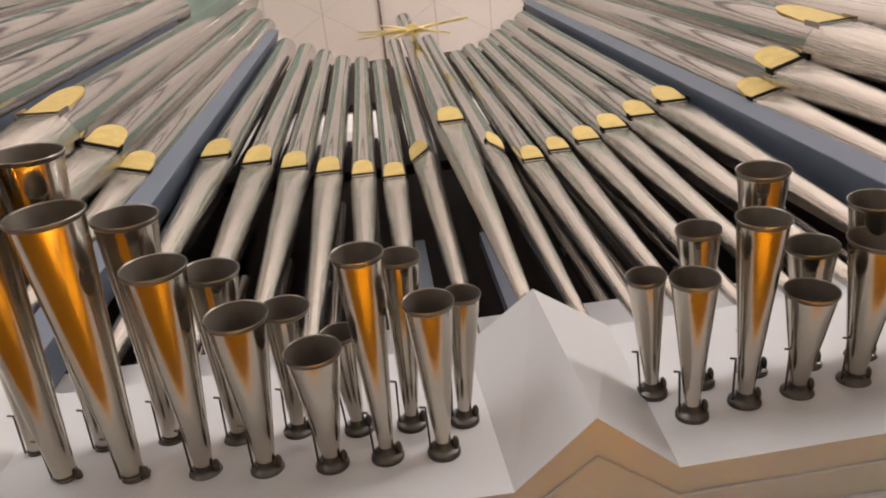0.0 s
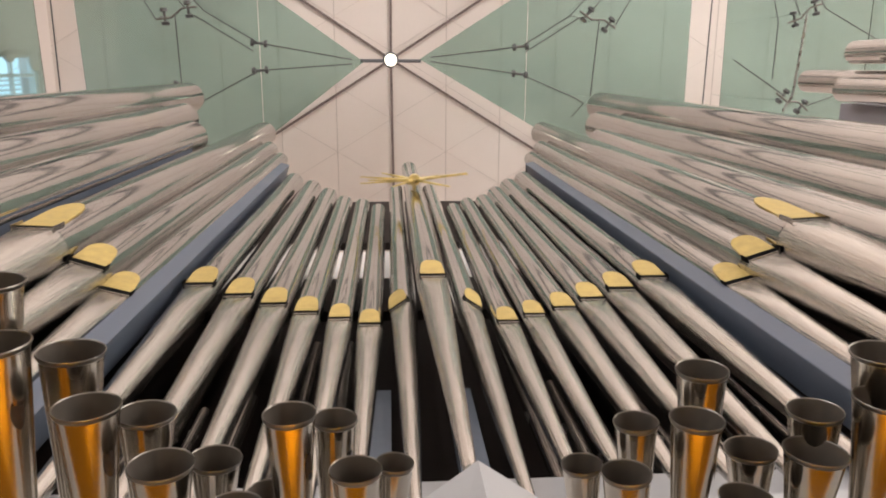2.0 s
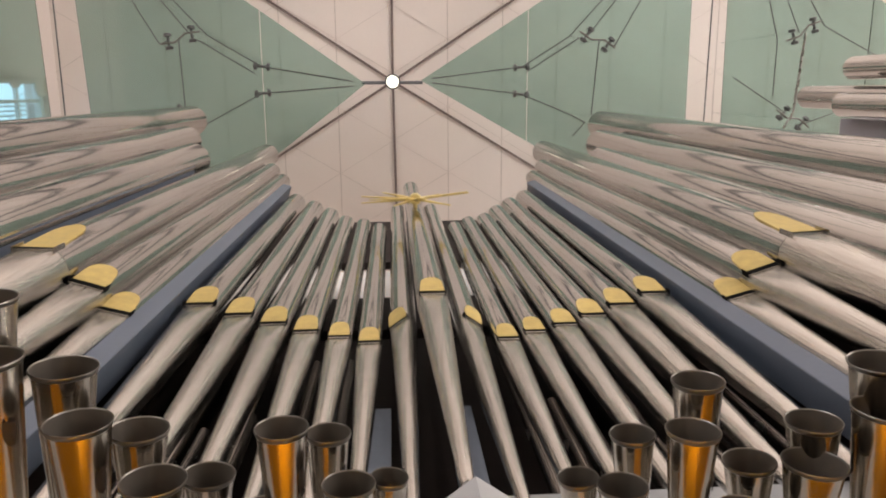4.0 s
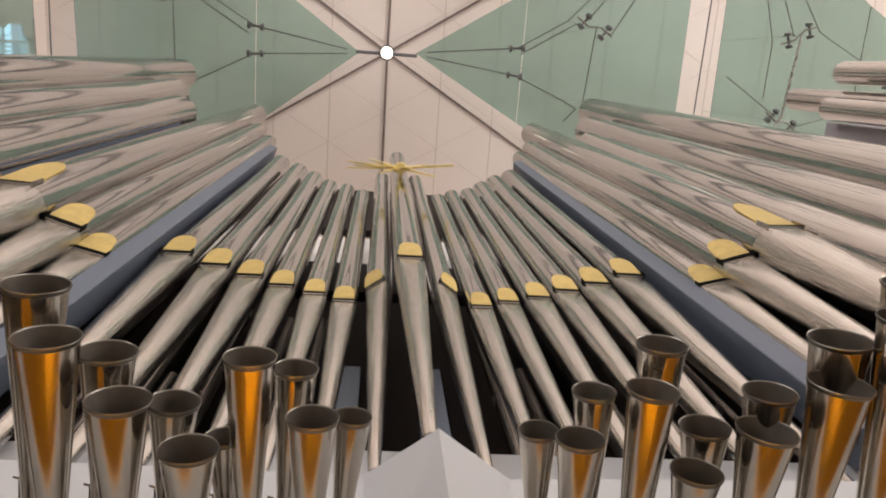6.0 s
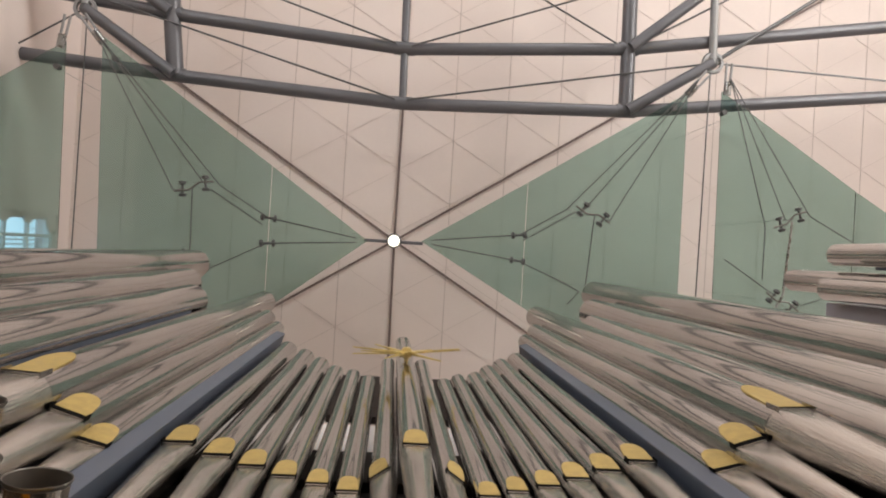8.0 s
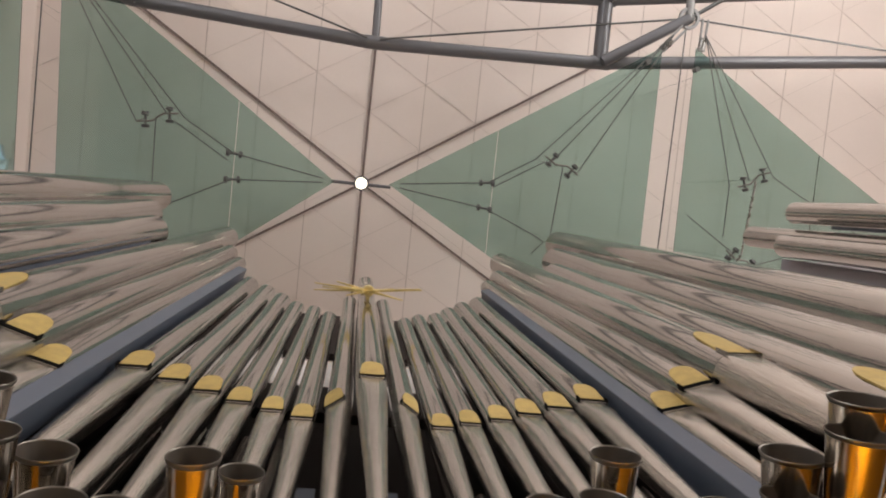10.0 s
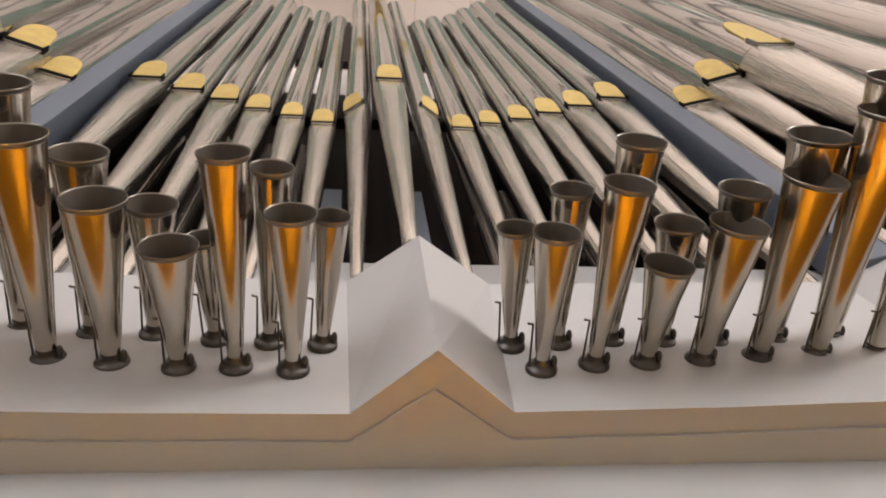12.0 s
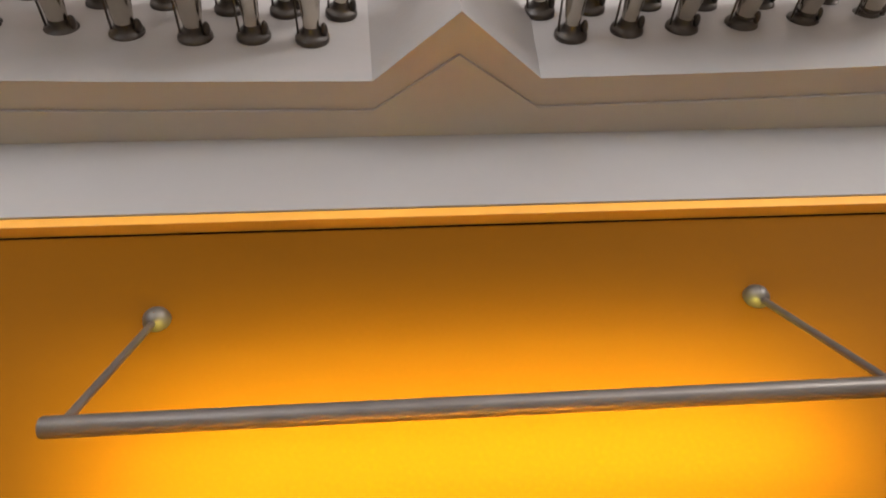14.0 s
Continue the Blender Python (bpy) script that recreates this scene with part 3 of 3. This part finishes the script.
# outermost pipes of the two sides
for off, y, turn, d, mz, tz in ((1.430, 1.195, -8, 0.205, 3.88, 7.75), (1.655, 1.118, -10, 0.255, 3.7, 8.6), (1.930, 0.99, -12, 0.27, 4.2, 9.6),
                                (-1.475, 1.110, 8, 0.225, 4.0, 7.4), (-1.720, 1.030, 10, 0.225, 4.3, 8.2), (-1.960, 0.90, 12, 0.27, 4.5, 9.35)):
    organ_pipe(CX + off, y, turn, d, mz, tz, ears=True)

# gilded star on the middle pipe
star = thing("gilded_star", "gilded star of thin rays on the middle pipe", "star", m=pose(CX - 0.01, 1.335, 6.30))
part("hub", lathe([(0.001, -0.03), (0.03, -0.025), (0.035, 0), (0.03, 0.025), (0.001, 0.03)], 16), STAR_GOLD, star, smooth=True)
part("stem", tube([(0, 0, 0), (0, 0.06, 0)], 0.012, 8), STAR_GOLD, star)
random.seed(11)
ANGLES = [2 * math.pi * k / 22 + random.uniform(-0.08, 0.08) for k in range(22)] + [0.05, 0.14, math.pi - 0.06, math.pi + 0.10]
for k, a in enumerate(ANGLES):
    ln = (0.25, 0.16, 0.21, 0.13)[k % 4] * random.uniform(0.9, 1.08) if k < 22 else 0.30
    ln *= 0.22 + 0.78 * abs(math.cos(a))
    dy = random.uniform(-0.035, 0.035)
    b = bmesh.new()
    c, s2 = math.cos(a), math.sin(a)
    w = 0.015
    vs = [b.verts.new(p) for p in ((-s2 * w, -0.006, c * w), (s2 * w, -0.006, -c * w), (s2 * w, 0.006, -c * w), (-s2 * w, 0.006, c * w))]
    e = [b.verts.new((c * ln + q[0], dy + q[1], s2 * ln + q[2])) for q in ((-s2 * 0.006, -0.003, c * 0.006), (s2 * 0.003, -0.003, -c * 0.003), (s2 * 0.003, 0.003, -c * 0.003), (-s2 * 0.003, 0.003, c * 0.003))]
    for i in range(4):
        b.faces.new((vs[i], vs[(i + 1) % 4], e[(i + 1) % 4], e[i]))
    b.faces.new(e), b.faces.new(vs[::-1])
    bmesh.ops.recalc_face_normals(b, faces=b.faces)
    part("ray", b, STAR_GOLD, star)

# side tower whose pipe tops show beside the glass
for (x, y, d, top) in ((3.62, 0.80, 0.15, 7.25), (3.475, 0.840, 0.14, 6.59), (3.62, 0.62, 0.14, 6.75)):
    organ_pipe(x, y, -80, d, 4.2, top, ears=True)
tower = thing("tower_case", "slate blue side tower of the organ case", "organ case")
part("base", box(3.40, 0.45, FLOOR, 4.2, 1.42, TOP, 0.01), SLATE, tower)
part("slat", box(3.80, 0.64, TOP + 0.002, 3.90, 0.715, 6.55, 0.006), SLATE, tower, "slate blue slat behind the pipes")
part("column", box(3.60, 0.935, TOP + 0.002, 3.95, 1.4, 6.72, 0.01), LILAC, tower, "lilac grey painted column")

# ---------------------------------------------------------------- trumpets that stand out from the white board


def trumpet(x, z, length, lean, r):
    """A conical reed pipe in its boot on the board; lean: degrees to its right."""
    yb = 1.483 + (z - SOF) * 0.06
    tilt = radians(-0.8)
    la = radians(lean)
    d = Vector((math.sin(la), -math.cos(tilt) * math.cos(la), math.sin(tilt) * math.cos(la)))
    side = Vector((1, 0, 0)) - d * d.x
    side.normalize()
    nrm = d.cross(side)
    m = Matrix.Identity(4)
    m.col[0][:3], m.col[1][:3], m.col[2][:3] = side, nrm, d
    m.translation = (x, yb, z + 0.017)
    ob = thing("trumpet_pipe", "grey metal trumpet pipe with a flared open end", "organ pipe", "trumpet pipes on the white board", m)
    L = length + 0.018
    base_r = max(0.010, r * 0.30)
    prof = [(base_r, 0.012)]
    for f in (0.25, 0.5, 0.75, 0.9, 0.96, 0.985, 1.0):
        prof.append((base_r + (r * 0.93 - base_r) * f, 0.012 + (L - 0.018) * f))
    rim = [(r * 0.925, L - 0.0062), (r * 0.945, L - 0.0055), (r * 0.975, L - 0.0030), (r * 1.0, L - 0.0008), (r * 1.004, L + 0.0008), (r * 0.985, L + 0.0022), (r * 0.952, L + 0.0008)]
    part("rim", lathe(rim, 36), RIM, ob, "dull rolled rim", True)
    part("resonator", lathe(prof, 36), TRUMPET, ob, smooth=True)
    # inner cone has a darker metal colour for the shade inside the flare
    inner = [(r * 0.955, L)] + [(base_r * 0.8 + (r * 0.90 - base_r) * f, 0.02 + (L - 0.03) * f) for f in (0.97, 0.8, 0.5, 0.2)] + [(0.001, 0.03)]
    part("bore", lathe(inner, 28), INSIDE, ob, "dull inside of the flare, darkened for the shade within", True)
    # boot: a ring on the board and a round block that holds the tongue
    br = 0.024 + 0.10 * (r - 0.03)
    boot = bmesh.new()
    lathe([(0.001, -0.012), (br * 0.96, -0.012), (br * 1.00, -0.003), (br * 0.98, 0.002), (br * 0.90, 0.0045), (br * 0.72, 0.006), (br * 0.60, 0.008), (br * 0.54, 0.012), (base_r * 1.16, 0.016), (base_r * 1.08, 0.019)], 24, bm=boot)
    part("boot", boot, BOOT, ob, "dark lead boot ring", True)
    # rounded lug beside the boot
    lug = bmesh.new()
    bmesh.ops.create_uvsphere(lug, u_segments=14, v_segments=8, radius=1.0)
    bmesh.ops.scale(lug, vec=(br * 0.22, br * 0.26, 0.012), verts=lug.verts)
    bmesh.ops.translate(lug, vec=(br * 0.72, -br * 0.10, 0.012), verts=lug.verts)
    part("block", lug, BOOT, ob, smooth=True)
    wire = [(-br * 0.78, 0.0, 0.0), (-br * 0.80, 0.0, 0.075), (-br * 0.80, 0.0, 0.078), (-br * 1.15, 0.0, 0.080)]
    part("tuning_wire", tube(wire, 0.0017, 6), WIRE, ob, smooth=True)
    # slot is not cut: a dark patch on the cone paints the hole
    if length > 0.25:
        f = 0.80
        rr = base_r + (r * 0.93 - base_r) * f
        sl = bmesh.new()
        ring = [sl.verts.new(((rr + 0.0014) * math.cos(-0.55 + 0.23 * math.cos(t)), (rr + 0.0014) * math.sin(-0.55 + 0.23 * math.cos(t)), L * f + 0.022 * math.sin(t))) for t in [2 * math.pi * k / 14 for k in range(14)]]
        sl.faces.new(ring)
        slb = [sl.verts.new(v.co * 0.98 + Vector((0, 0, L * f * 0.02))) for v in ring]
        for i in range(14):
            sl.faces.new((ring[(i + 1) % 14], ring[i], slb[i], slb[(i + 1) % 14]))
        part("tuning_slot", sl, BOOT, ob, "dark oval patch for the shade inside the tuning slot")
    return ob


FRONT = [(1.124, 3.070, 0.209, -1.8, 0.0340), (1.210, 3.082, 0.280, 0.5, 0.0366), (1.294, 3.086, 0.155, 0.9, 0.0378), (1.388, 3.094, 0.219, 1.3, 0.0436),
         (1.488, 3.103, 0.291, 1.1, 0.0456), (1.594, 3.112, 0.389, -1.0, 0.0475), (1.702, 3.120, 0.46, 0.0, 0.050),
         (0.754, 3.069, 0.228, 0.4, 0.0349), (0.672, 3.076, 0.307, 0.2, 0.0345), (0.592, 3.075, 0.174, 0.8, 0.0396), (0.497, 3.086, 0.236, 1.6, 0.0424),
         (0.406, 3.097, 0.316, 1.5, 0.0425), (0.303, 3.103, 0.402, 0.1, 0.0490), (0.200, 3.122, 0.51, 0.5, 0.0520)]
BACK = [(1.090, 3.142, 0.187, -4.0, 0.0299), (1.169, 3.150, 0.248, -3.3, 0.0325), (1.260, 3.160, 0.322, -1.9, 0.0374), (1.347, 3.156, 0.195, -3.8, 0.0385),
        (1.439, 3.157, 0.254, -3.0, 0.0403), (1.547, 3.164, 0.341, -4.0, 0.0465), (1.655, 3.172, 0.43, -3.5, 0.049),
        (0.793, 3.142, 0.199, 3.6, 0.0277), (0.712, 3.149, 0.267, 2.5, 0.0314), (0.630, 3.156, 0.154, -2.0, 0.0290), (0.536, 3.172, 0.200, 4.0, 0.0377),
        (0.444, 3.173, 0.273, 3.5, 0.0407), (0.338, 3.189, 0.363, 3.9, 0.0452), (0.235, 3.191, 0.465, 3.7, 0.0463), (0.126, 3.203, 0.59, 4.2, 0.0445)]
for row in FRONT + BACK:
    trumpet(*row)

# ---------------------------------------------------------------- tube lamp over the desk
desk = thing("desk_lamp", "slim grey metal tube lamp on two arms", "lamp", m=pose(CX - 0.011, 1.465, 2.478))
part("tube", lathe([(0.001, -0.381), (0.0085, -0.381), (0.0095, -0.379), (0.0095, 0.379), (0.0085, 0.381), (0.001, 0.381)], 20), SATIN, desk, smooth=True).matrix_local = pose(0, 0, 0, 0, 90, 0)
# added lip over the tube's slot, out of sight, that cuts off its upward light
part("shade_lip", box(-0.379, 0.006, 0.0085, 0.379, 0.0256, 0.0100), SATIN, desk)
for s in (-1, 1):
    part("arm", tube([(s * 0.365, 0.004, 0.006), (s * 0.354, 0.118, 0.188)], 0.0042, 10), SATIN, desk, smooth=True)
    ros = part("rosette", lathe([(0.001, -0.008), (0.010, -0.008), (0.0145, -0.004), (0.016, 0.003), (0.0145, 0.010), (0.010, 0.0155), (0.005, 0.018), (0.001, 0.0185)], 20), SATIN, desk, "round wall rosette", True)
    ros.matrix_local = pose(s * 0.354, 0.134, 0.203, 90, 0, 0)
